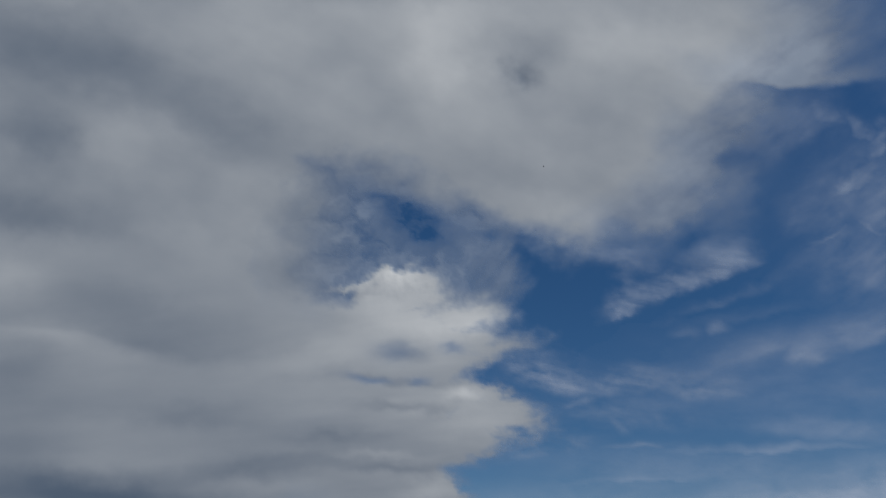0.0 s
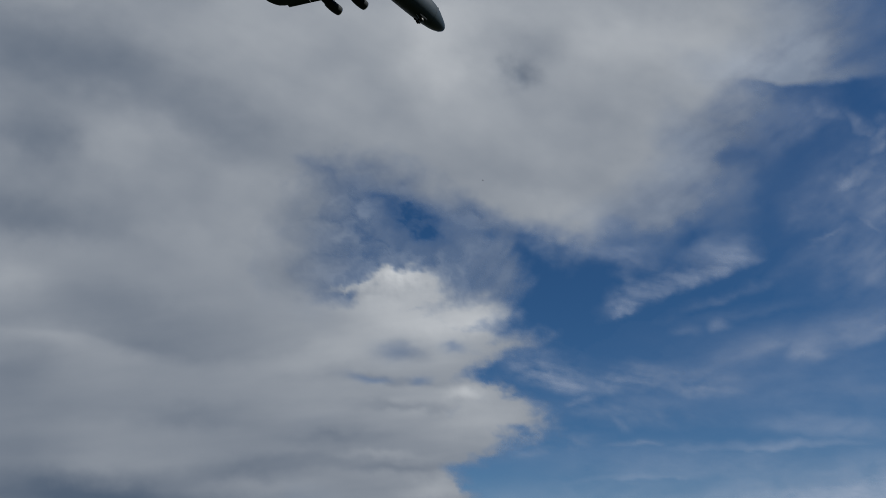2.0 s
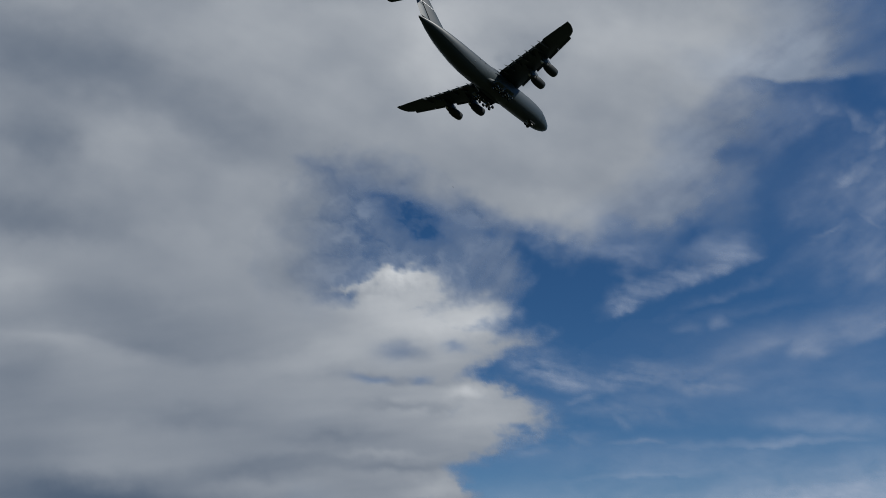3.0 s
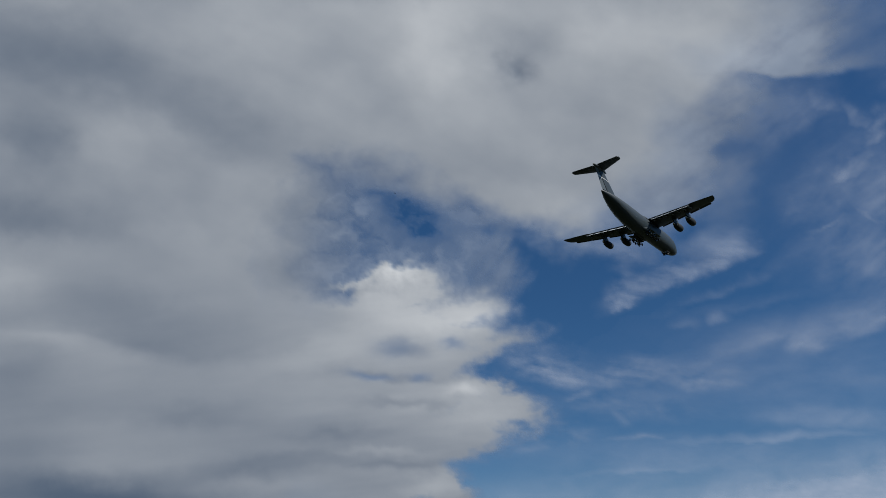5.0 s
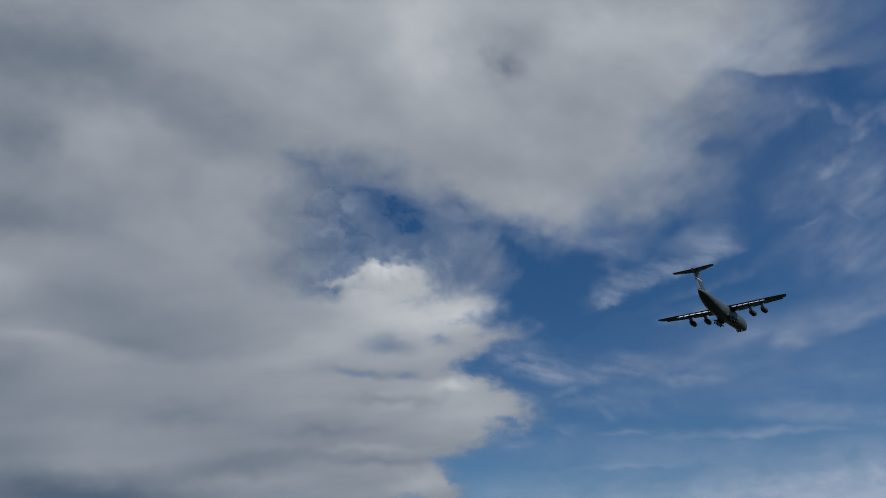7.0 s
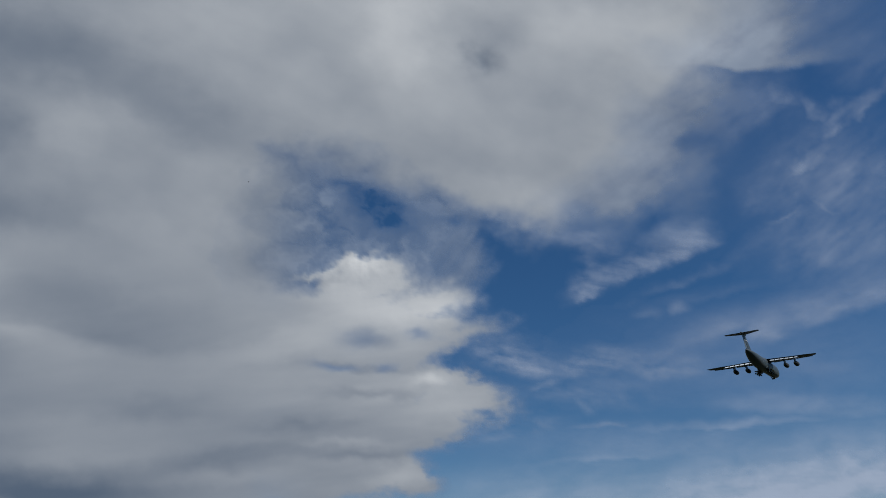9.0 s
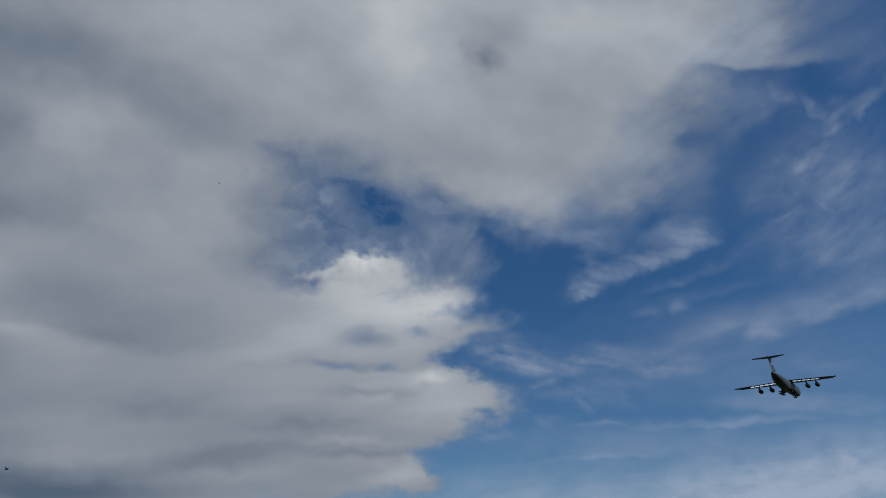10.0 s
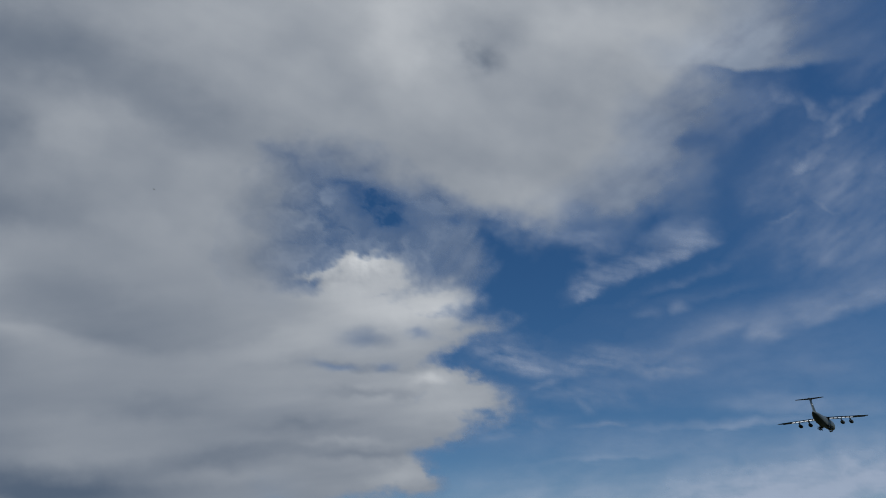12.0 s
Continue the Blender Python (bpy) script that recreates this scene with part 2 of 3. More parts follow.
def deck_fields(x, y):
    """The high grey sheet: all of the upper sky but for the gaps, thinning to a veil towards the blue."""
    u, v = stirred(x, y)
    d = union(u, v, 0.12, ((-0.6, 3.0, 6.2, 4.6), (5.2, 0.0, 5.5, 3.2), (9.4, 0.9, 3.6, 3.0, 6), (9.4, 3.2, 1.85, 1.15, 18), (12.1, 0.3, 2.5, 1.55), (12.2, 1.6, 1.1, 1.0),
                           (10.7, 2.6, 1.5, 1.6, -20), (10.3, 4.12, 1.05, 0.72, 18), (-1.0, 6.0, 6.2, 4.0)))
    rough = 0.16 * FINE.fractal(x * 0.9 + 0.4 * y, y * 1.3 - 0.3 * x, 6, 0.5)
    thin = 0.5 + 0.7 * ease(x, 9.5, 12.5) + 0.5 * swell(x, y, 5.8, 4.2, 1.0, 0.8)
    thin = thin + 0.3 * swell(x, y, 10.3, 4.1, 1.0, 0.6, 20)
    solid = ease((d + rough) / thin, -0.15, 1.0)
    torn = FINE.fractal(x * 1.3 - 0.7 * y, y * 1.9 + 0.5 * x, 6, 0.56)
    hole = gap_holes(x, y, u, v)
    apron = ease(6.5 - u, 0.0, 1.7) * ease(v, 1.9, 2.8) * (0.95 + 0.2 * torn * ease(u, 4.6, 5.8))
    cover = np.maximum(solid * np.clip(1 - 0.75 * hole, 0, 1), np.clip(apron, 0, 1))
    cover = cover * np.clip(1 - hole * (0.85 + 0.38 * torn), 0.0, 1)
    # thin outskirts towards the clear sky, feathered along the wind, with a sharp lower shelf
    fray = FINE.fractal(x * 0.45 - 0.6 * y + 5, y * 1.3 + 0.8 * x, 6, 0.54)
    sheet = ease(15.2 - u - 0.45 * (v - 2.0), 0.0, 3.4) * ease(v, 0.9, 1.5) * ease(4.9 - v - 0.25 * (11.5 - u), 0.0, 1.3) * (1 - 0.45 * ease(u, 13.1, 14.1))
    for deep, *p in ((0.5, 13.0, 2.8, 0.6, 0.2, 5), (0.9, 12.2, 4.2, 0.5, 0.3, -35), (0.4, 14.2, 1.95, 0.6, 0.2), (0.45, 13.6, 3.6, 0.3, 0.3), (0.6, 15.4, 1.9, 0.45, 0.35), (0.4, 14.7, 2.7, 0.5, 0.3)):
        sheet = sheet * np.clip(1 - deep * swell(u, v, *p), 0, 1)
    sheet = np.maximum(sheet, 0.92 * swell(u, v, 12.9, 1.95, 0.95, 0.6, -10))
    sheet = np.maximum(sheet, 0.64 * swell(u, v, 13.55, 1.9, 0.6, 0.38))
    edge = 1.58 + 0.05 * np.exp(-((x - 14.05) / 0.45) ** 2) - 0.13 * ease(x, 14.5, 15.7) + 0.035 * torn
    shelf = ease(edge - y, -0.03, 0.17) * (0.98 - 0.88 * ease(x - 0.1 * y, 13.6, 16.5))
    veil = np.maximum(0.95 * sheet, shelf * ease(x, 11.0, 12.5)) * np.clip(1.0 + 0.36 * fray, 0.1, 1.4)
    gauze = 0.4 * np.clip(veil, 0, 1) * (1 - np.clip(cover, 0, 1))
    cover = 1 - (1 - cover) * (1 - np.clip(veil, 0, 1))
    body = solid
    # brights and darks set by hand: the deck's painted light and shade
    light = 0.568 - 0.045 * swell(x, y, 0.8, 3.0, 4.0, 3.0)
    for amount, *p in ((-0.06, 6.3, 4.2, 1.3, 0.8), (0.05, 5.0, 4.35, 0.5, 0.25, 10), (-0.09, 0.4, 0.8, 2.0, 0.8, 10), (-0.065, 3.7, 2.0, 2.6, 0.5, 27), (-0.05, 0.7, 2.4, 0.8, 0.5, 20), (-0.06, 0.5, 3.8, 1.2, 0.35, 10),
                       (0.085, 7.75, 1.1, 0.7, 0.8), (0.03, 4.6, 0.5, 1.4, 0.6, 30), (0.05, 8.1, 0.2, 1.0, 0.5), (0.035, 6.4, 0.5, 0.9, 0.7, 20), (0.07, 11.8, 0.75, 1.6, 0.65), (-0.11, 9.1, 1.3, 0.28, 0.2),
                       (-0.04, 9.6, 0.9, 0.5, 0.3), (-0.03, 8.6, 2.9, 1.2, 0.5, 15), (0.04, 10.0, 3.8, 0.9, 0.25, 20), (-0.035, 11.0, 2.5, 0.9, 0.5),
                       (0.02, 14.3, 1.2, 0.9, 0.35, -12), (0.04, 13.3, 1.2, 1.2, 0.3, -10), (-0.03, 0.9, 2.5, 0.45, 0.75, -35), (-0.03, 0.9, 3.6, 1.3, 0.8), (0.035, 2.2, 2.5, 0.9, 0.6, 30)):
        light = light + amount * swell(u, v, *p)
    light = light - 0.05 * (1 - body) + 0.03 * SOFT.fractal(0.35 * x + 0.35 * y, 0.8 * y - 0.4 * x, 4, 0.45) + 0.008 * FINE.fractal(x * 1.2, y * 1.6, 4)
    return cover, light, gauze


def bank_fields(x, y):
    """The lower bank on the other side of the gap, drawn out in level streaks, with a ragged bright front."""
    u, v = stirred(x, y, 0.7)
    d = union(u, v, 0.07, ((-0.5, 7.5, 7.0, 3.2), (5.3, 6.6, 2.3, 1.3), (6.8, 5.72, 1.25, 0.48), (4.6, 6.0, 1.8, 0.9), (7.3, 7.0, 1.2, 0.6),
                           (8.1, 5.6, 0.92, 0.4), (8.5, 5.52, 0.5, 0.33), (7.3, 6.25, 1.4, 0.75), (8.5, 6.22, 1.08, 0.24, -4), (8.7, 6.27, 0.62, 0.22, -15), (8.45, 6.0, 0.5, 0.3), (8.2, 7.05, 0.65, 0.3), (8.7, 7.38, 1.05, 0.42, 8), (9.05, 7.42, 0.75, 0.32, 4), (8.5, 7.0, 0.3, 0.2), (8.45, 7.82, 0.6, 0.26), (7.8, 7.75, 1.4, 0.55),
                           (7.1, 8.5, 0.9, 0.6), (6.0, 8.0, 2.0, 1.2), (7.9, 8.8, 0.5, 0.33, 10)))
    rough = 0.06 * FINE.fractal(x * 1.6 + 3, y * 3.4, 6, 0.5) + 0.04 * DRIFT.fractal(x * 3.0, y * 4, 5, 0.6)
    crisp = np.maximum(swell(x, y, 6.6, 4.95, 0.85, 0.3), 0.95 * swell(x, y, 8.65, 6.9, 0.6, 0.22))
    crisp = np.maximum(crisp, np.maximum(0.8 * swell(x, y, 8.75, 6.47, 0.5, 0.13, -14), 0.8 * swell(x, y, 8.05, 8.6, 0.35, 0.25)))
    shy = np.maximum(swell(x, y, 8.8, 5.6, 0.6, 0.45), 0.8 * swell(x, y, 9.45, 7.4, 0.4, 0.4))
    front = ease(d + rough * (1.1 - 0.3 * crisp + 0.5 * swell(x, y, 9.2, 7.5, 0.7, 0.6)), -0.12 + 0.08 * crisp - 0.06 * shy, 0.24 - 0.14 * crisp + 0.1 * shy)
    # the tuft on its crest: two lumps, a little tail, a soft shoulder
    w = x + 0.07 * FINE.fractal(x * 2.6 + 8, y * 3.0, 5, 0.6) + 0.03 * DRIFT.fractal(x * 6, y * 7, 3, 0.6)
    z = y + 0.06 * DRIFT.fractal(x * 2.6, y * 3.0 + 4, 5, 0.6) + 0.03 * FINE.fractal(x * 6 + 3, y * 7, 3, 0.6)
    tuft = union(w, z, 0.035, ((6.08, 5.1, 0.34, 0.075, -6), (6.48, 5.04, 0.24, 0.13, -30), (6.82, 4.92, 0.24, 0.25, -20), (7.15, 4.98, 0.34, 0.22), (7.42, 4.96, 0.32, 0.26, 10), (7.65, 5.05, 0.3, 0.24, 20),
                               (7.0, 5.32, 0.85, 0.3), (7.62, 5.24, 0.42, 0.26, 25)))
    gentle = ease(x, 7.1, 7.9)
    front = np.maximum(front, ease(tuft + 0.6 * rough, -0.03 - 0.1 * gentle, 0.09 + 0.13 * gentle))
    back = ease(x, 4.2, 6.2)
    cover = front * back + ease(d + rough, -0.5, 0.8) * (1 - back)
    for deep, *p in ((0.22, 7.05, 6.24, 0.36, 0.16), (0.3, 6.62, 6.73, 0.3, 0.08, 9), (0.3, 7.4, 6.74, 0.18, 0.085, -5), (0.3, 8.02, 6.18, 0.2, 0.1), (0.12, 6.3, 6.68, 0.3, 0.06, 8)):
        cover = cover * np.clip(1 - deep * swell(x + 0.08 * DRIFT.fractal(x * 3, y * 4, 4), y + 0.06 * FINE.fractal(x * 2.2, y * 4, 4), *p), 0, 1)
    # hand-placed swells paint the bank's lit crests and shaded streaks
    light = 0.56 - 0.05 * swell(x, y, 0.0, 7.0, 4.5, 3.0)
    for amount, *p in ((-0.08, 7.1, 6.22, 0.42, 0.15), (-0.05, 6.9, 6.75, 0.8, 0.06, 4), (0.115, 7.1, 5.5, 1.2, 0.5), (0.10, 6.9, 4.9, 0.7, 0.25), (-0.035, 6.3, 5.24, 0.4, 0.06), (0.10, 8.4, 5.6, 0.7, 0.35), (0.06, 5.6, 6.4, 1.5, 0.3, -5), (0.10, 8.18, 7.02, 0.36, 0.13, 4),
                       (0.07, 8.5, 7.4, 0.9, 0.3), (-0.06, 7.2, 7.2, 1.0, 0.1), (-0.06, 2.9, 5.6, 2.0, 0.55, 12), (-0.05, 2.8, 6.15, 1.2, 0.2, 10), (0.06, 0.2, 4.8, 0.8, 0.5),
                       (0.045, 1.1, 5.9, 1.2, 0.25, 8), (-0.045, 0.2, 6.6, 0.8, 0.6), (-0.05, 3.4, 7.35, 1.2, 0.28), (-0.055, 6.0, 7.75, 1.0, 0.14), (-0.06, 4.7, 8.25, 1.3, 0.2, -6),
                       (-0.13, 1.4, 8.8, 1.9, 0.36, 4), (0.035, 1.5, 8.15, 1.8, 0.2, 2), (0.03, 1.8, 7.7, 1.6, 0.3), (0.085, 7.6, 8.7, 0.6, 0.22), (0.03, 4.3, 8.65, 1.2, 0.15), (-0.03, 0.3, 8.0, 1.0, 0.4),
                       (0.04, 6.6, 8.05, 0.9, 0.08), (-0.05, 7.0, 8.3, 0.9, 0.09)):
        light = light + amount * swell(u, v, *p)
    light = light - 0.036 * ease(y, 6.6, 8.4) - 0.01 * ease(y, 7.2, 8.8) * ease(6.5 - x, 0, 3) + (0.019 + 0.013 * ease(x, 4, 6.5)) * SOFT.fractal(0.32 * x + 9, 1.5 * y + 0.1 * x, 4, 0.45) + (0.006 + 0.008 * ease(x, 4, 6.5)) * FINE.fractal(x * 0.6, y * 2.6 + 0.15 * x, 4)
    # a painted step in tone: lighter just below a lip on the left
    lip = 5.74 + 0.07 * x + 0.05 * x * x * ease(x, 1.2, 2.2) * 0.8 + 0.03 * SOFT.fractal(x * 1.5, y * 0 + 2.0, 3)
    light = light + 0.036 * ease(y - lip, -0.04, 0.10) * np.exp(-np.clip(y - lip, 0, 9) / 0.45) * ease(2.9 - x, 0, 1.2)
    light = light + 0.05 * swell(x, y, 6.9, 4.95, 0.9, 0.35) * DRIFT.fractal(x * 2.2, y * 2.6, 5, 0.6)
    return cover, light


def overcast_fields(x, y):
    """Both sheets as one skin, so that they meet without a seam."""
    (a, p, g), (b, q), (c, r) = deck_fields(x, y), bank_fields(x, y), scud_fields(x, y)
    a, b, c = np.clip(a, 0, 1), np.clip(b, 0, 1), np.clip(c, 0, 1)
    loose = c * (1 - a) / (1 - (1 - a) * (1 - c) + 1e-6)
    p = p + (r - p) * loose
    return 1 - (1 - a) * (1 - b) * (1 - c), p + (q - p) * b, np.maximum(g, 0.55 * loose) * (1 - b)


def lower(x, y):
    return (y > 4.55) & (x < 10.0)


def upper(x, y):
    return ~lower(x, y)


def stroke(x, y, cx, cy, rx, ry, lean=0.0):
    """A brushed streak, softer above than below."""
    a, b = turn2(x, y, cx, cy, lean)
    return np.exp(-(np.abs(a / rx) ** 2.4 + (b / np.where(b > 0, 0.55 * ry, ry)) ** 2))


def wedge(x, y, tip_x, tip_y, lean, widths):
    """A streak with a crisp lower edge that widens and dissolves upwards. widths: its depth at distances from the tip."""
    a, b = turn2(x, y, tip_x, tip_y, lean)
    reach, deep = zip(*widths)
    s = -b / np.interp(a, reach, deep)
    return ease(s, -0.12, 0.28) * (1 - 0.7 * ease(s, 0.3, 1.2) - 0.3 * ease(s, 0.9, 1.5)) * ease(a, -0.05, 0.3) * (1 - ease(a, reach[-1] - 0.6, reach[-1] + 0.1))


def wisp_fields(dense, light, lean, sharp, *strokes, wedges=(), stir=0.5):
    """Thin ice cloud combed along one direction."""
    def fields(x, y):
        u, v = stirred(x, y, stir)
        a, b = turn2(x, y, 12, 5, lean)
        comb = FINE.fractal(a * 0.9 + 0.3 * DRIFT.one(x, y), b * 2.6, 6, 0.58) + 0.6 * DRIFT.fractal(a * 1.6, b * 2.6, 5, 0.55)
        cover = 0.0 * x
        for weight, *p in strokes:
            cover = np.maximum(cover, weight * stroke(u, v, *p))
        for weight, *p in wedges:
            cover = np.maximum(cover, weight * wedge(u, v, *p))
        cover = dense * np.clip(cover * (1 + sharp * comb), 0, 1)
        return cover, light + 0.02 * comb
    return fields

DECK = (930.0, 0.15)


def sky_point(x, y, lift):
    """Casts a chart point, placed to fit the base camera's view, onto the cloud deck, which sinks with distance. lift:
    1 on the deck itself.
    """
    way = np.stack([(x - 7.84) / 13.0, (4.41 - y) / 13.0, -np.ones_like(x)], -1) @ np.array(BASE.to_3x3()).T
    far = lift * DECK[0] / (way[..., 2] + DECK[1] * way[..., 1])
    return way * far[..., None] + np.array(EYE)


def cloud(name, label, group, mat, span, step, fields, lift, fade=0.25, keep=None):
    """A sheet of cloud with relief, cut away where there is none. keep: which places of the chart belong to it."""
    x0, y0, x1, y1 = span
    x, y = np.meshgrid(np.arange(x0, x1 + step, step), np.arange(y0, y1 + step, step))
    cover, light, *more = fields(x, y)
    rim = np.minimum.reduce([x - x0, x1 - x, y - y0, y1 - y])
    cover = np.clip(cover, 0, 1) * ease(rim, 0, fade)
    gauze = np.clip(np.maximum(1 - cover, more[0]) if more else 1 - cover, 0, 1)
    # brightness turned into a vertex tone of painted shade, 1 darkest
    painted_shade = np.clip(1 - (np.clip(light, 0, 1) ** 2.2 - 0.11) / 0.41, 0, 1)
    place = sky_point(x, y, lift * (1 - 0.005 * painted_shade))
    h, w = x.shape
    index = np.arange(h * w).reshape(h, w)
    quads = np.stack([index[:-1, :-1], index[:-1, 1:], index[1:, 1:], index[1:, :-1]], -1).reshape(-1, 4)
    held = cover.ravel()[quads].max(1) > 0.012
    if keep:
        held &= keep(x.ravel()[quads[:, 0]], y.ravel()[quads[:, 0]])
    quads = quads[held]
    used = np.unique(quads)
    back = np.full(h * w, -1)
    back[used] = np.arange(len(used))
    me = bpy.data.meshes.new(name)
    me.vertices.add(len(used))
    me.vertices.foreach_set("co", place.reshape(-1, 3)[used].astype(np.float32).ravel())
    me.loops.add(quads.size)
    me.loops.foreach_set("vertex_index", back[quads].astype(np.int32).ravel())
    me.polygons.add(len(quads))
    me.polygons.foreach_set("loop_start", np.arange(0, quads.size, 4, dtype=np.int32))
    me.polygons.foreach_set("use_smooth", np.ones(len(quads), dtype=bool))
    for key, values in (("cover", cover), ("painted_shade", painted_shade), ("gauze", gauze)):
        me.attributes.new(key, "FLOAT", "POINT").data.foreach_set("value", values.ravel()[used].astype(np.float32))
    me.update(calc_edges=True)
    me.materials.append(mat)
    ob = new(name, me)
    return tagged(ob, label, "cloud", group, "stuff")


STREAKS = "thin ice clouds"
cloud("cloud_deck", "broad grey high cloud sheet with soft torn edges", "", CLOUD, (-1.5, -1.5, 16.9, 10.0), 0.03, overcast_fields, 1.0, keep=upper)
cloud("cloud_bank", "bright layered cloud bank with a ragged white front", "", CLOUD, (-1.5, -1.5, 16.9, 10.0), 0.03, overcast_fields, 1.0, keep=lower)
cloud("cirrus_streak", "slanting thin white streak of ice cloud", STREAKS, CIRRUS, (9.0, 3.4, 15.0, 6.6), 0.03,
      wisp_fields(0.75, 0.55, 8, 0.7, (0.3, 11.2, 5.42, 0.5, 0.16, -20), (0.5, 10.85, 4.62, 0.7, 0.26, 12), (0.24, 11.15, 5.0, 0.4, 0.24, 50), (0.4, 11.0, 5.42, 0.22, 0.15), (0.13, 12.9, 5.3, 1.2, 0.12, -18),
                  wedges=((0.48, 10.74, 5.69, -20.5, ((0.0, 0.12), (0.6, 0.4), (1.3, 0.5), (2.1, 0.62), (2.7, 0.5), (3.1, 0.3))),), stir=0.8), 1.03, 0.6)
cloud("cirrus_streak", "slanting pale streak of ice cloud with a bright lump", STREAKS, CIRRUS, (11.0, 4.6, 17.2, 7.4), 0.03,
      wisp_fields(0.75, 0.56, -14, 0.35, (0.56, 14.38, 6.36, 0.34, 0.17, -10), (0.42, 13.45, 6.26, 0.85, 0.28, -14), (0.22, 12.5, 6.55, 0.35, 0.12, -10), (0.36, 12.72, 5.8, 0.2, 0.13), (0.2, 12.15, 5.9, 0.24, 0.14), (0.1, 13.2, 5.6, 0.9, 0.12, -8), (0.2, 15.4, 7.0, 0.6, 0.12, 2),
                  wedges=((0.48, 13.8, 6.56, -15, ((0.0, 0.4), (0.5, 0.55), (1.2, 0.62), (3.6, 0.55))),)), 1.03, 0.6)
cloud("cirrus_veil", "faint torn veil of ice cloud", STREAKS, CIRRUS, (8.0, 5.4, 14.6, 9.0), 0.03,
      wisp_fields(0.62, 0.54, 10, 0.9, (0.75, 9.75, 6.75, 0.7, 0.32, 14), (0.6, 11.2, 6.8, 0.8, 0.3, -8), (0.5, 12.4, 6.9, 0.7, 0.3), (0.5, 10.35, 7.15, 0.4, 0.1, -16), (0.4, 10.85, 7.4, 0.3, 0.14, 40), (0.5, 9.8, 8.0, 0.7, 0.17, -12), (0.3, 11.0, 7.35, 1.2, 0.3, 5), (0.3, 11.6, 7.9, 0.9, 0.06)), 1.03, 0.6)
cloud("cirrus_veil", "faint violet-grey veil of ice cloud", STREAKS, CIRRUS, (12.6, -1.4, 18.2, 6.4), 0.03,
      wisp_fields(0.8, 0.52, -35, 0.45, (0.58, 15.15, 3.15, 0.65, 0.25, -30), (0.54, 15.65, 2.6, 0.42, 0.22, -50), (0.33, 15.2, 2.25, 0.4, 0.24, 38), (0.42, 16.2, 2.15, 0.7, 0.24, -32), (0.36, 14.9, 3.6, 0.9, 0.7, -30), (0.4, 15.6, 3.7, 1.3, 1.1),
                  (0.38, 16.0, 4.8, 1.6, 1.1), (0.36, 14.75, 4.28, 0.5, 0.11, -32), (0.42, 15.45, 4.05, 0.45, 0.1, 6), (0.3, 13.9, 2.4, 1.0, 0.6, -20), (0.34, 14.6, 2.1, 0.3, 0.3), (0.14, 16.3, 1.4, 0.9, 0.7), (0.1, 15.4, 0.5, 1.4, 1.1), stir=1.2), 1.03, 0.6)
cloud("cirrus_veil", "level haze of thin ice cloud", STREAKS, CIRRUS, (6.6, 5.2, 17.9, 10.4), 0.04,
      wisp_fields(0.85, 0.63, -3, 0.3, (0.36, 15.0, 7.65, 1.8, 0.3, 4), (0.15, 14.4, 7.0, 3.0, 1.2), (0.3, 12.8, 8.35, 3.2, 0.4), (1.0, 15.2, 9.25, 4.0, 0.85, -6), (0.55, 11.0, 9.4, 2.8, 0.7), (0.36, 13.6, 7.95, 2.0, 0.12, -2), (0.32, 11.4, 8.5, 1.7, 0.12, -3)), 1.03, 0.8)

# ---- aircraft: x ahead, y to port, z up; the nose tip is the origin ----
def fuselage_ring(x, half, top, low, count=28):
    """A rounded section, narrower in its upper lobe."""
    mid, tall = (top + low) / 2, (top - low) / 2
    ring = []
    for i in range(count):
        a = 2 * math.pi * i / count
        c, s = math.cos(a), math.sin(a)
        wide = 1.06 * half * (1 - 0.10 * max(s, 0.0))
        ring.append(Vector((x, wide * math.copysign(abs(c) ** 0.92, c), mid + tall * math.copysign(abs(s) ** 0.92, s))))
    return ring


SECTIONS = ((0.42, 0.12, -1.6, -1.8), (0.05, 0.9, -0.8, -2.6), (-0.9, 1.6, 0.1, -3.2), (-2.4, 2.2, 1.2, -3.65), (-4.2, 2.75, 2.5, -4.0),
            (-6.5, 3.15, 3.6, -4.2), (-9.5, 3.42, 4.15, -4.3), (-13.5, 3.55, 4.3, -4.35), (-20, 3.58, 4.3, -4.35), (-28, 3.58, 4.3, -4.35),
            (-36, 3.58, 4.3, -4.35), (-42, 3.58, 4.3, -4.35), (-47, 3.55, 4.3, -3.95), (-52, 3.4, 4.28, -3.0), (-57, 3.0, 4.25, -1.6),
            (-61.5, 2.4, 4.2, 0.0), (-65, 1.65, 4.1, 1.3), (-67.6, 0.8, 3.9, 2.35), (-69.1, 0.35, 3.6, 2.8), (-69.6, 0.06, 3.3, 3.15))
WING_ROOT, WING_TIP, HALF_SPAN = (-20.1, 11.9), (-36.9, 5.0), 35.1


def wing_at(y):
    """Leading edge and chord at a distance from the middle."""
    k = (y - 2.5) / (HALF_SPAN - 2.5)
    return Vector((WING_ROOT[0] + k * (WING_TIP[0] - WING_ROOT[0]), y, 3.75 - 3.25 * k)), WING_ROOT[1] + k * (WING_TIP[1] - WING_ROOT[1])


def mirrored(points, side):
    return [Vector((p.x, p.y * side, p.z)) for p in points]


FLAP_EDGES = (4.4, 8.0, 11.3, 14.6, 17.8, 20.9, 23.8)


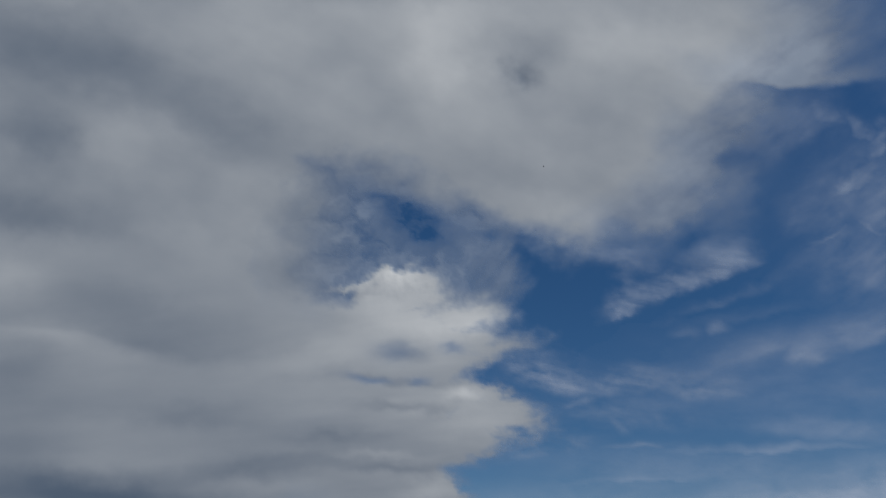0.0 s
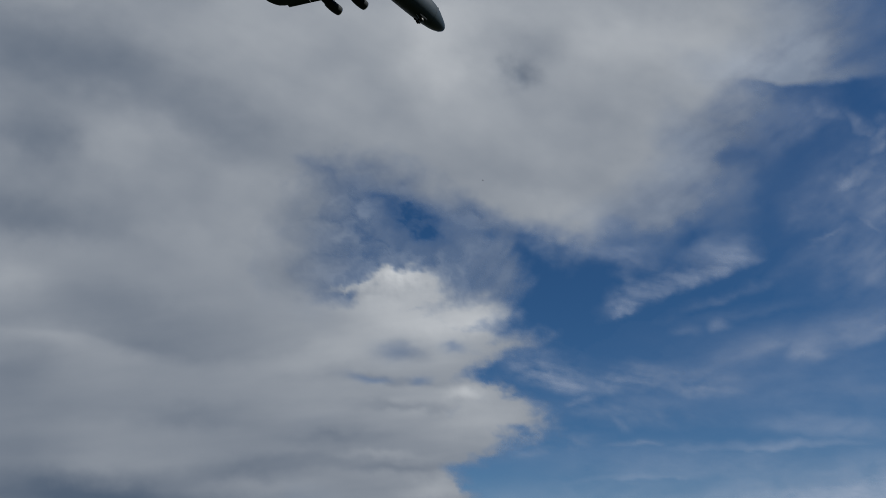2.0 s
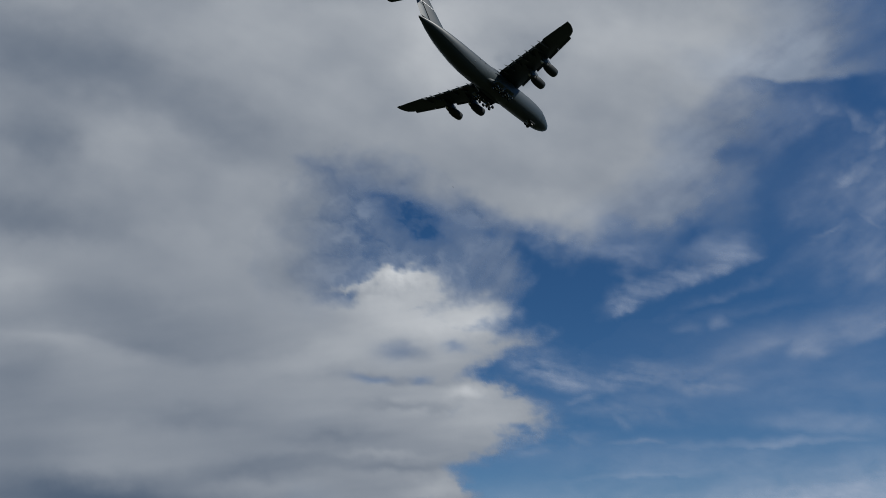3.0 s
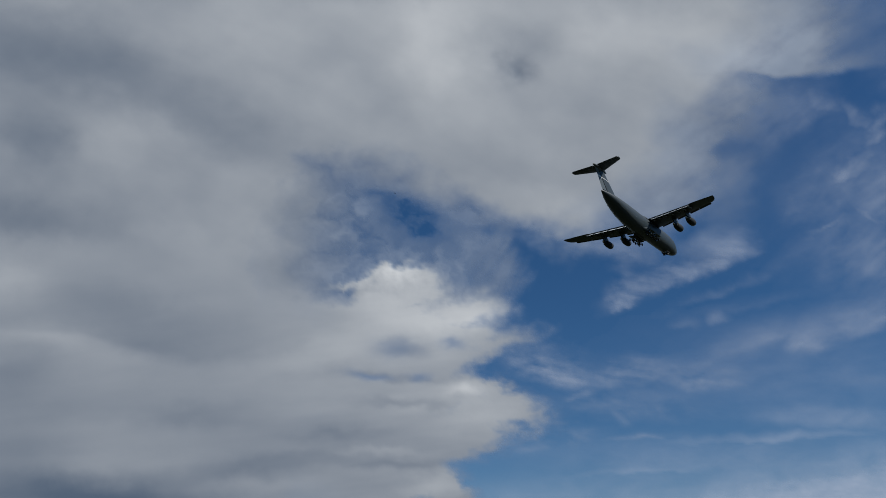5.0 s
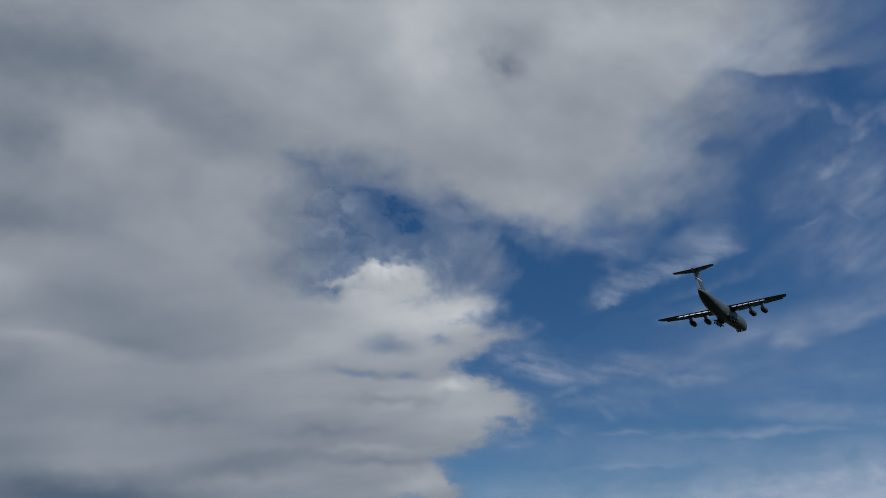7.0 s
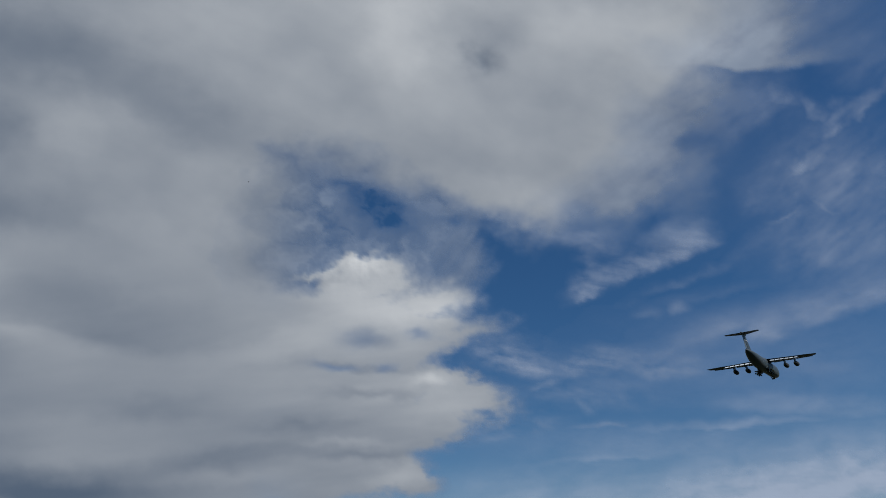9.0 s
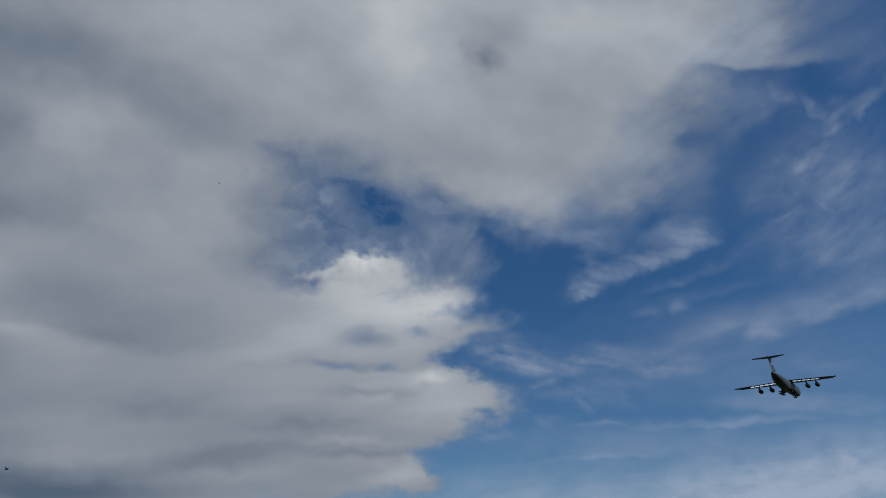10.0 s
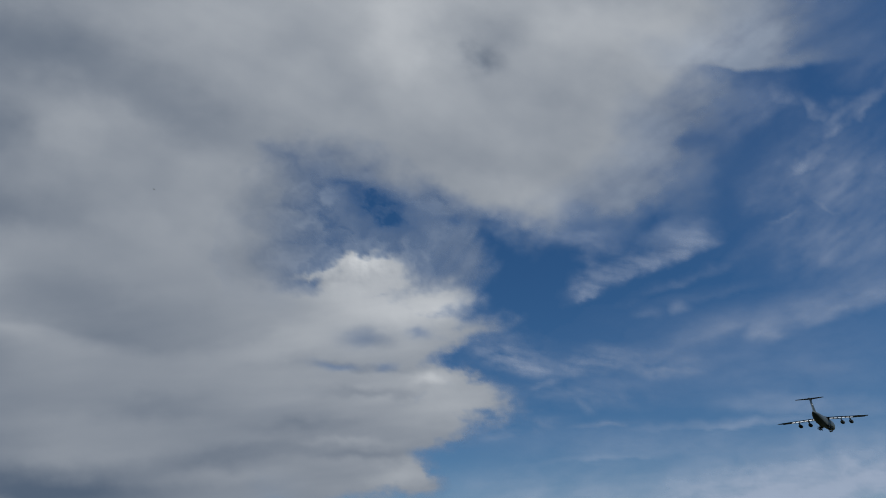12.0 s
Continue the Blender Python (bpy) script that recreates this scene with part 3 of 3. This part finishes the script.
def build_wing(plane, side):
    rings = []
    for y, tail in ((0.5, 0.95), (4.3, 0.95), (14.0, 0.95), (23.9, 0.95), (23.95, 1.0), (32.6, 1.0)):
        le, chord = wing_at(y)
        rings.append(mirrored(foil(le, chord, 0.125 - 0.0012 * y, tail), side))
    for y, cut, thin in ((33.9, 0.10, 0.8), (34.6, 0.30, 0.55), (35.1, 0.62, 0.25)):
        le, chord = wing_at(y)
        le.x -= cut * chord
        rings.append(mirrored(foil(le, chord * (1 - cut), 0.085 * thin, 1.0), side))
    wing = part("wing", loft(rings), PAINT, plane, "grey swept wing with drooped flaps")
    # flaps, run out and turned down
    for a, b in zip(FLAP_EDGES, FLAP_EDGES[1:]):
        rings = []
        for y in (a + 0.36, b - 0.36):
            le, chord = wing_at(y)
            hinge = Vector((le.x - 0.91 * chord, y, le.z - 0.50))
            deep = 0.12 * chord + 1.2
            turn = Matrix.Rotation(radians(-29), 3, "Y")
            rings.append(mirrored([hinge + turn @ (p - Vector((0, y, 0))) for p in foil(Vector((0, y, 0)), deep, 0.11)], side))
        bm = loft(rings)
        # upper face takes a much paler colour: sunlight painted onto the flap
        for i, face in enumerate(bm.faces):
            face.material_index = 0 if i < 9 else 1
        part("flap", bm, (FLAP_SUNLIT, PAINT), wing, "lowered flap panel, upper face painted bright as if sunlit")
    # flap track fairings
    for y in FLAP_EDGES[1:] + (5.0,):
        le, chord = wing_at(y)
        te = le.x - chord
        rings = []
        for s, r, drop in ((4.2, 0.04, 0.35), (3.2, 0.28, 0.5), (1.8, 0.38, 0.75), (0.2, 0.34, 1.1), (-1.4, 0.24, 1.5), (-2.9, 0.03, 1.95)):
            z = le.z - 0.12 - drop
            rings.append(mirrored([Vector((te + s, y + 0.5 * r * math.cos(q), z + 1.3 * r * math.sin(q))) for q in (math.pi * i / 4 for i in range(8))], side))
        part("flap_track_fairing", loft(rings), PAINT, wing)
    # leading edge slats, drooped
    for a, b in ((4.6, 11.4), (13.6, 18.6), (20.7, 25.6), (25.75, 31.9)):
        rings = []
        for y in (a, (a + b) / 2, b):
            le, chord = wing_at(y)
            turn = Matrix.Rotation(radians(22), 3, "Y")
            at = Vector((le.x + 0.75, y, le.z - 0.35))
            rings.append(mirrored([at + turn @ (p - Vector((0, y, 0))) for p in foil(Vector((0, y, 0)), 1.35 + 0.02 * chord, 0.16)], side))
        part("slat", loft(rings), PAINT, wing)
    # aileron, a shade proud of the trailing edge
    rings = []
    for y in (24.4, 31.8):
        le, chord = wing_at(y)
        rings.append(mirrored(foil(Vector((le.x - 0.74 * chord, y, le.z + 0.01)), 0.275 * chord, 0.13), side))
    part("aileron", loft(rings), PAINT, wing)


def build_engine(plane, y, front, z):
    shell = turned([(0.0, 1.22), (0.1, 1.32), (-0.35, 1.44), (-1.2, 1.52), (-2.6, 1.52), (-3.9, 1.40), (-4.9, 1.22), (-4.92, 1.12),
                    (-3.5, 1.15), (-1.4, 1.16), (-0.3, 1.13), (0.0, 1.22)][1:], 28, (front, y, z), caps=False)
    engine = part("engine", shell, NACELLE, plane, "dark grey turbofan engine pod")
    part("inlet_lip", turned([(-0.02, 1.20), (0.11, 1.24), (0.17, 1.31), (0.10, 1.385), (-0.12, 1.42), (-0.16, 1.12)], 28, (front, y, z), caps=False), METAL, engine, "bare metal inlet lip")
    part("fan", turned([(-1.3, 1.15), (-1.25, 0.45), (-0.95, 0.32), (-0.6, 0.05)], 24, (front, y, z)), DARK, engine, "dark fan and spinner")
    part("core_cowl", turned([(-4.4, 1.1), (-5.4, 0.92), (-6.8, 0.66), (-7.1, 0.62)], 24, (front, y, z)), NACELLE, engine)
    part("exhaust_cone", turned([(-7.0, 0.5), (-7.6, 0.34), (-8.2, 0.05)], 20, (front, y, z)), METAL, engine)
    le, chord = wing_at(abs(y))
    rings = []
    for x, low, high, half in ((front - 1.6, z + 1.3, z + 1.75, 0.1), (front - 2.6, z + 1.2, le.z - 0.5, 0.22), (le.x - 0.5, z + 0.9, le.z + 0.15, 0.3),
                               (le.x - 3.0, z + 0.9, le.z - 0.2, 0.26), (le.x - 5.6, le.z - 0.7, le.z - 0.3, 0.05)):
        rings.append([Vector((x, y + s * half, h)) for s, h in ((-1, low), (1, low), (1, high), (-1, high))])
    part("pylon", loft(rings), PAINT, engine)


def upright(x0, chord, z, thick, count=8):
    """A fin section at height z."""
    return [Vector((p.x, p.z - 0.0, z)) for p in foil(Vector((x0, 0, 0)), chord, thick, 1.0, count)]


def fin_at(z):
    k = (z - 3.6) / 9.4
    return -55.6 - 10.2 * k, 12.6 - 5.0 * k


def build_tail(plane):
    rings = []
    for z in (3.6, 6.5, 9.5, 13.35):
        x0, chord = fin_at(z)
        rings.append([Vector((x0 - min(x0 - p.x, 0.66 * chord), p.y, p.z)) for p in upright(x0, chord, z, 0.11)])
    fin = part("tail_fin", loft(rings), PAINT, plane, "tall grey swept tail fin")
    for low, high in ((4.4, 8.35), (8.45, 12.85)):
        rings = []
        for z in (low, high):
            x0, chord = fin_at(z)
            rings.append(upright(x0 - 0.665 * chord, 0.335 * chord, z, 0.17))
        # paler than the fin: the light the rudder catches is put into its colour
        part("rudder", loft(rings), PANEL, fin, "rudder panel painted paler as if catching the sun")
    rings = []
    for z in (9.3, 9.8):
        x0, chord = fin_at(z)
        rings.append(upright(x0 - 0.662 * chord, 0.34 * chord, z, 0.19))
    part("fin_band", loft(rings), WHITE, fin, "white band across the rudder")
    rings = []
    for z in (9.5, 9.66):
        x0, chord = fin_at(z)
        rings.append([Vector((x0 - min(x0 - p.x, 0.655 * chord), p.y, p.z)) for p in upright(x0 + 0.01, chord, z, 0.118)])
    part("fin_line", loft(rings), WHITE, fin, "thin white line across the tail fin")
    part("fin_bullet", turned([(-63.6, 0.05), (-64.4, 0.38), (-66.0, 0.72), (-69.0, 0.85), (-72.4, 0.72), (-74.2, 0.42), (-75.0, 0.06)], 18, (0, 0, 13.45)), PAINT, plane, "pointed fairing on the tail fin")
    for side in (-1, 1):
        rings, back = [], []
        for y, x0, chord in ((0.3, -66.2, 6.9), (5.0, -68.5, 5.1), (10.3, -71.05, 3.1), (10.75, -71.9, 2.0)):
            z = 13.55 - 0.02 * y
            rings.append(mirrored(foil(Vector((x0, y, z)), chord, 0.10, 0.74 if y < 10.5 else 0.9), side))
            if y < 10.5:
                back.append(mirrored(foil(Vector((x0 - 0.745 * chord, max(y, 0.9), z)), 0.27 * chord, 0.15), side))
        tailplane = part("tailplane", loft(rings), PAINT, plane, "grey horizontal tailplane")
        part("elevator", loft(back), PAINT, tailplane)


def wheel_mesh(bm, at, r=0.62, half=0.23):
    turned([(-half, 0.72 * r), (-0.8 * half, 0.94 * r), (-0.4 * half, r), (0.4 * half, r), (0.8 * half, 0.94 * r), (half, 0.72 * r)], 16, at, "Y", bm)
    turned([(-half - 0.03, 0.2 * r), (-half - 0.005, 0.46 * r), (half + 0.005, 0.46 * r), (half + 0.03, 0.2 * r)], 12, at, "Y", bm, True, 1)
    return bm


def build_gear(plane):
    for side in (-1, 1):
        # long blister that houses the main legs
        rings = []
        for x, r in ((-21.0, 0.1), (-23.6, 0.8), (-27.0, 1.4), (-31, 1.66), (-35.5, 1.5), (-39.5, 0.9), (-43.0, 0.35), (-45.0, 0.05)):
            out = r / 1.66
            rings.append([Vector((x, side * (1.3 + 1.1 * out + 0.86 * r * math.cos(2 * math.pi * i / 16)), -2.2 - 0.8 * out + 0.86 * r * math.sin(2 * math.pi * i / 16))) for i in range(16)])
        part("gear_fairing", loft(rings), PAINT, plane, "bulged wheel fairing on the lower fuselage")
        for x in (-29.3, -34.6):
            y = side * 4.0
            bm = bar((x, side * 3.6, -3.6), (x, y, -5.5), 0.28, sides=12)
            bar((x, y, -5.3), (x, y, -5.9), 0.2, bm, 12)
            bar((x + 1.5, y, -5.85), (x - 1.5, y, -5.75), 0.17, bm)
            bar((x + 1.9, side * 3.2, -3.8), (x, y, -5.2), 0.12, bm)
            gear = part("main_gear", bm, METAL, plane, "lowered main landing gear leg")
            for dx, dys in ((1.45, (-0.72, 0.72)), (-0.35, (-0.45, 0.45)), (-1.5, (-0.95, 0.95))):
                for dy in dys:
                    part("wheel", wheel_mesh(bmesh.new(), (x + dx, y + dy, -5.85)), (RUBBER, HUB), gear, "black tyre on a pale hub")
            door = bar((x + 2.0, side * 4.75, -4.25), (x - 2.0, side * 4.75, -4.25), 0.75, sides=10, flat=0.09)
            part("gear_door", door, PANEL, gear, "open pale wheel bay door")
        # solid dark slab in place of a shaded opening
        bay = block((-32, side * 3.1, -4.55), (8.6, 1.7, 0.5), 0.12)
        part("wheel_bay_shade", bay, DARK, plane, "dark slab standing for the shade inside the wheel bay")
    bm = bar((-10.2, 0, -3.9), (-10.4, 0, -5.5), 0.22, sides=12)
    bar((-10.4, -0.95, -5.5), (-10.4, 0.95, -5.5), 0.12, bm)
    bar((-12.4, 0, -4.1), (-10.4, 0, -5.1), 0.11, bm)
    gear = part("nose_gear", bm, METAL, plane, "lowered nose landing gear leg")
    for y in (-0.95, -0.42, 0.42, 0.95):
        part("wheel", wheel_mesh(bmesh.new(), (-10.4, y, -5.5), 0.6, 0.2), (RUBBER, HUB), gear, "black tyre on a pale hub")
    for side in (-1, 1):
        part("gear_door", block((-10.2, side * 1.35, -4.75), (3.0, 0.08, 0.8), 0.03), DOOR, gear, "open nose wheel door")


def build_plane():
    plane = new("cargo_plane")
    tagged(plane, "dark grey four-engined military cargo plane flying with its wheels down", "aircraft")
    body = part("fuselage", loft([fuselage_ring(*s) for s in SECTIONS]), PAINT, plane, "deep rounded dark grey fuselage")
    # wing root fairing over the fuselage back
    rings = []
    for x, half, top in ((-17.6, 0.2, 4.2), (-19.5, 1.7, 4.65), (-23, 2.6, 5.0), (-30, 2.8, 5.0), (-34.5, 2.4, 4.75), (-38.5, 1.2, 4.45), (-41, 0.2, 4.2)):
        rings.append([Vector((x, half * math.cos(math.pi * i / 8), 3.4 + (top - 3.4) * math.sin(math.pi * i / 8))) for i in range(9)])
    part("wing_fairing", loft(rings), PAINT, body)
    # cockpit windows
    for a, b in ((-52, -33), (-31, -12), (-10, 10), (12, 31), (33, 52)):
        rings = []
        for bearing in (a, b):
            c, s = math.cos(radians(bearing)), math.sin(radians(bearing))
            rings.append([Vector((-6.1 + 2.75 * c * f, 2.75 * s * f, h)) for f, h in ((1.0, 1.85), (0.92, 2.6), (0.87, 2.55), (0.95, 1.85))])
        part("cockpit_window", loft(rings), GLASS, body, "dark cockpit window", smooth=False)
    # visor seam, antennas, doors, windows and the ramp seam
    rings = [fuselage_ring(-6.6 - d, 3.18, 3.645, -4.22) for d in (0.0, 0.07)]
    part("hull_seam", loft(rings, caps=False), DARK, body, "dark seam round the hull")
    for x in (-8.5, -19.0, -44.5):
        rings = [[Vector((x - back, half * s, z)) for s in (-1, 1)] + [Vector((x - back - 0.35 * (z < -4.6), half * s, z - 0.02)) for s in (1, -1)]
                 for back, half, z in ((0.0, 0.05, -4.2), (0.35, 0.02, -4.95))]
        part("blade_antenna", loft(rings), PAINT, body)
    part("beacon", turned([(0.0, 0.16), (-0.12, 0.15), (-0.22, 0.06)], 12, (-24.5, 0, -4.36), "Z"), DARK, body, "small beacon under the hull")
    for side in (-1, 1):
        part("crew_door", block((-15.5, side * 3.47, 0.5), (1.0, 0.18, 1.9), 0.08), PANEL, body, "paler crew door")
        part("troop_door", block((-46.2, side * 3.56, -0.4), (1.0, 0.16, 1.9), 0.08), PANEL, body, "paler rear troop door")
        for x in (-40.6, -43.4, -49.6):
            part("hull_window", block((x, side * (3.6 if x > -45 else 3.46), 1.1), (0.45, 0.12, 0.5), 0.1), DARK, body, "small dark round-cornered window")
        part("ramp_seam", loft([[Vector((x, side * (half + d), z + d)) for d in (0.0, 0.03)] + [Vector((x, side * (half + 0.03), z - 0.05)), Vector((x, side * half, z - 0.05))]
                                for x, half, z in ((-44.0, 3.0, -2.9), (-50.0, 3.1, -2.0), (-56.0, 2.85, -0.6), (-61.0, 2.35, 0.75))]), DARK, body, "dark seam of the rear cargo door")
        build_wing(plane, side)
        build_engine(plane, side * 12.6, -21.3, -0.5)
        build_engine(plane, side * 19.8, -25.0, -1.15)
    build_tail(plane)
    build_gear(plane)
    return plane


# ---- bird ----
def build_bird():
    bird = new("bird")
    tagged(bird, "small dark bird gliding far off under the clouds", "bird")
    body = part("body", turned([(0.22, 0.004), (0.19, 0.03), (0.13, 0.04), (0.06, 0.07), (-0.05, 0.075), (-0.16, 0.04), (-0.22, 0.015)], 12), FEATHER, bird)
    part("tail", loft([[Vector((x, s * w, z)) for s, z in ((-1, 0.0), (1, 0.0), (1, 0.012), (-1, 0.012))] for x, w in ((-0.15, 0.025), (-0.25, 0.06), (-0.36, 0.085))]), FEATHER, body)
    for side in (-1, 1):
        rings = []
        for y, x0, chord, z in ((0.02, 0.10, 0.20, 0.02), (0.22, 0.14, 0.19, 0.09), (0.42, 0.10, 0.13, 0.10), (0.56, 0.0, 0.03, 0.08)):
            rings.append(mirrored(foil(Vector((x0, y, z)), chord, 0.09, 1.0, 5), side))
        part("wing", loft(rings), FEATHER, bird)
    return bird


# ---- insect ----
def build_insect():
    insect = new("insect")
    tagged(insect, "tiny dark winged insect flitting past close by", "insect")
    body = part("body", turned([(0.006, 0.0003), (0.005, 0.0012), (0.003, 0.0016), (0.0022, 0.0009), (0.0005, 0.0018), (-0.003, 0.0016), (-0.006, 0.0003)], 10), FEATHER, insect)
    for side in (-1, 1):
        rings = []
        for y, x0, chord, z in ((0.0008, 0.0018, 0.0016, 0.0010), (0.003, 0.0022, 0.0030, 0.0020), (0.0055, 0.0010, 0.0028, 0.0028), (0.0068, -0.0006, 0.0006, 0.0030)):
            rings.append(mirrored(foil(Vector((x0, y, z)), chord, 0.06, 1.0, 4), side))
        part("wing", loft(rings), FEATHER, insect)
    return insect


cargo_plane = build_plane()
bird = build_bird()
insect = build_insect()

# seconds and the place of the nose tip
FLIGHT = [(0, -75.6, 80.5, 174.6), (1.25, -29.4, 138.0, 170.3), (2.5, 17.29, 195.82, 166.05), (3.2, 43.95, 228.81, 164.2), (4.8, 103.0, 302.0, 159.2), (6.5, 165.94, 378.2, 153.9),
          (8.8, 255.2, 486.6, 148.0), (12, 373.76, 630.0, 139.1)]


def bird_pose(t, x, y, far, heading=172):
    """On the base camera's line of sight through a point of its view chart, at a distance."""
    way = (BASE.to_3x3() @ Vector(((x - 7.84) / 13.0, (4.41 - y) / 13.0, -1))).normalized()
    return t, pose(*(Vector(EYE) + far * way), 12, 0, heading)


def motions():
    walk(cargo_plane, [(t, pose(x, y, z, 1.95, -2.37, 49.66)) for t, x, y, z in FLIGHT])
    walk(bird, [bird_pose(t, x, y, 310) for t, x, y in ((0, 9.62, 2.95), (0.5, 9.31, 3.02), (1, 9.06, 3.11), (1.5, 8.81, 3.16), (2.5, 8.28, 3.28), (5.5, 6.8, 3.49), (6.5, 6.33, 3.44), (9.5, 4.83, 3.45), (10.5, 4.32, 3.5), (12, 3.45, 3.56))])
    walk(insect, [bird_pose(t, x, y, 1.9, 150) for t, x, y in ((0, -4.2, 6.4), (9.0, -1.7, 7.28), (9.8, 0.06, 8.1), (9.9, 0.46, 8.23), (10.0, 0.83, 8.37), (10.1, 0.43, 8.56), (10.2, -0.05, 8.75), (12, -4.01, 9.47))])


motions()
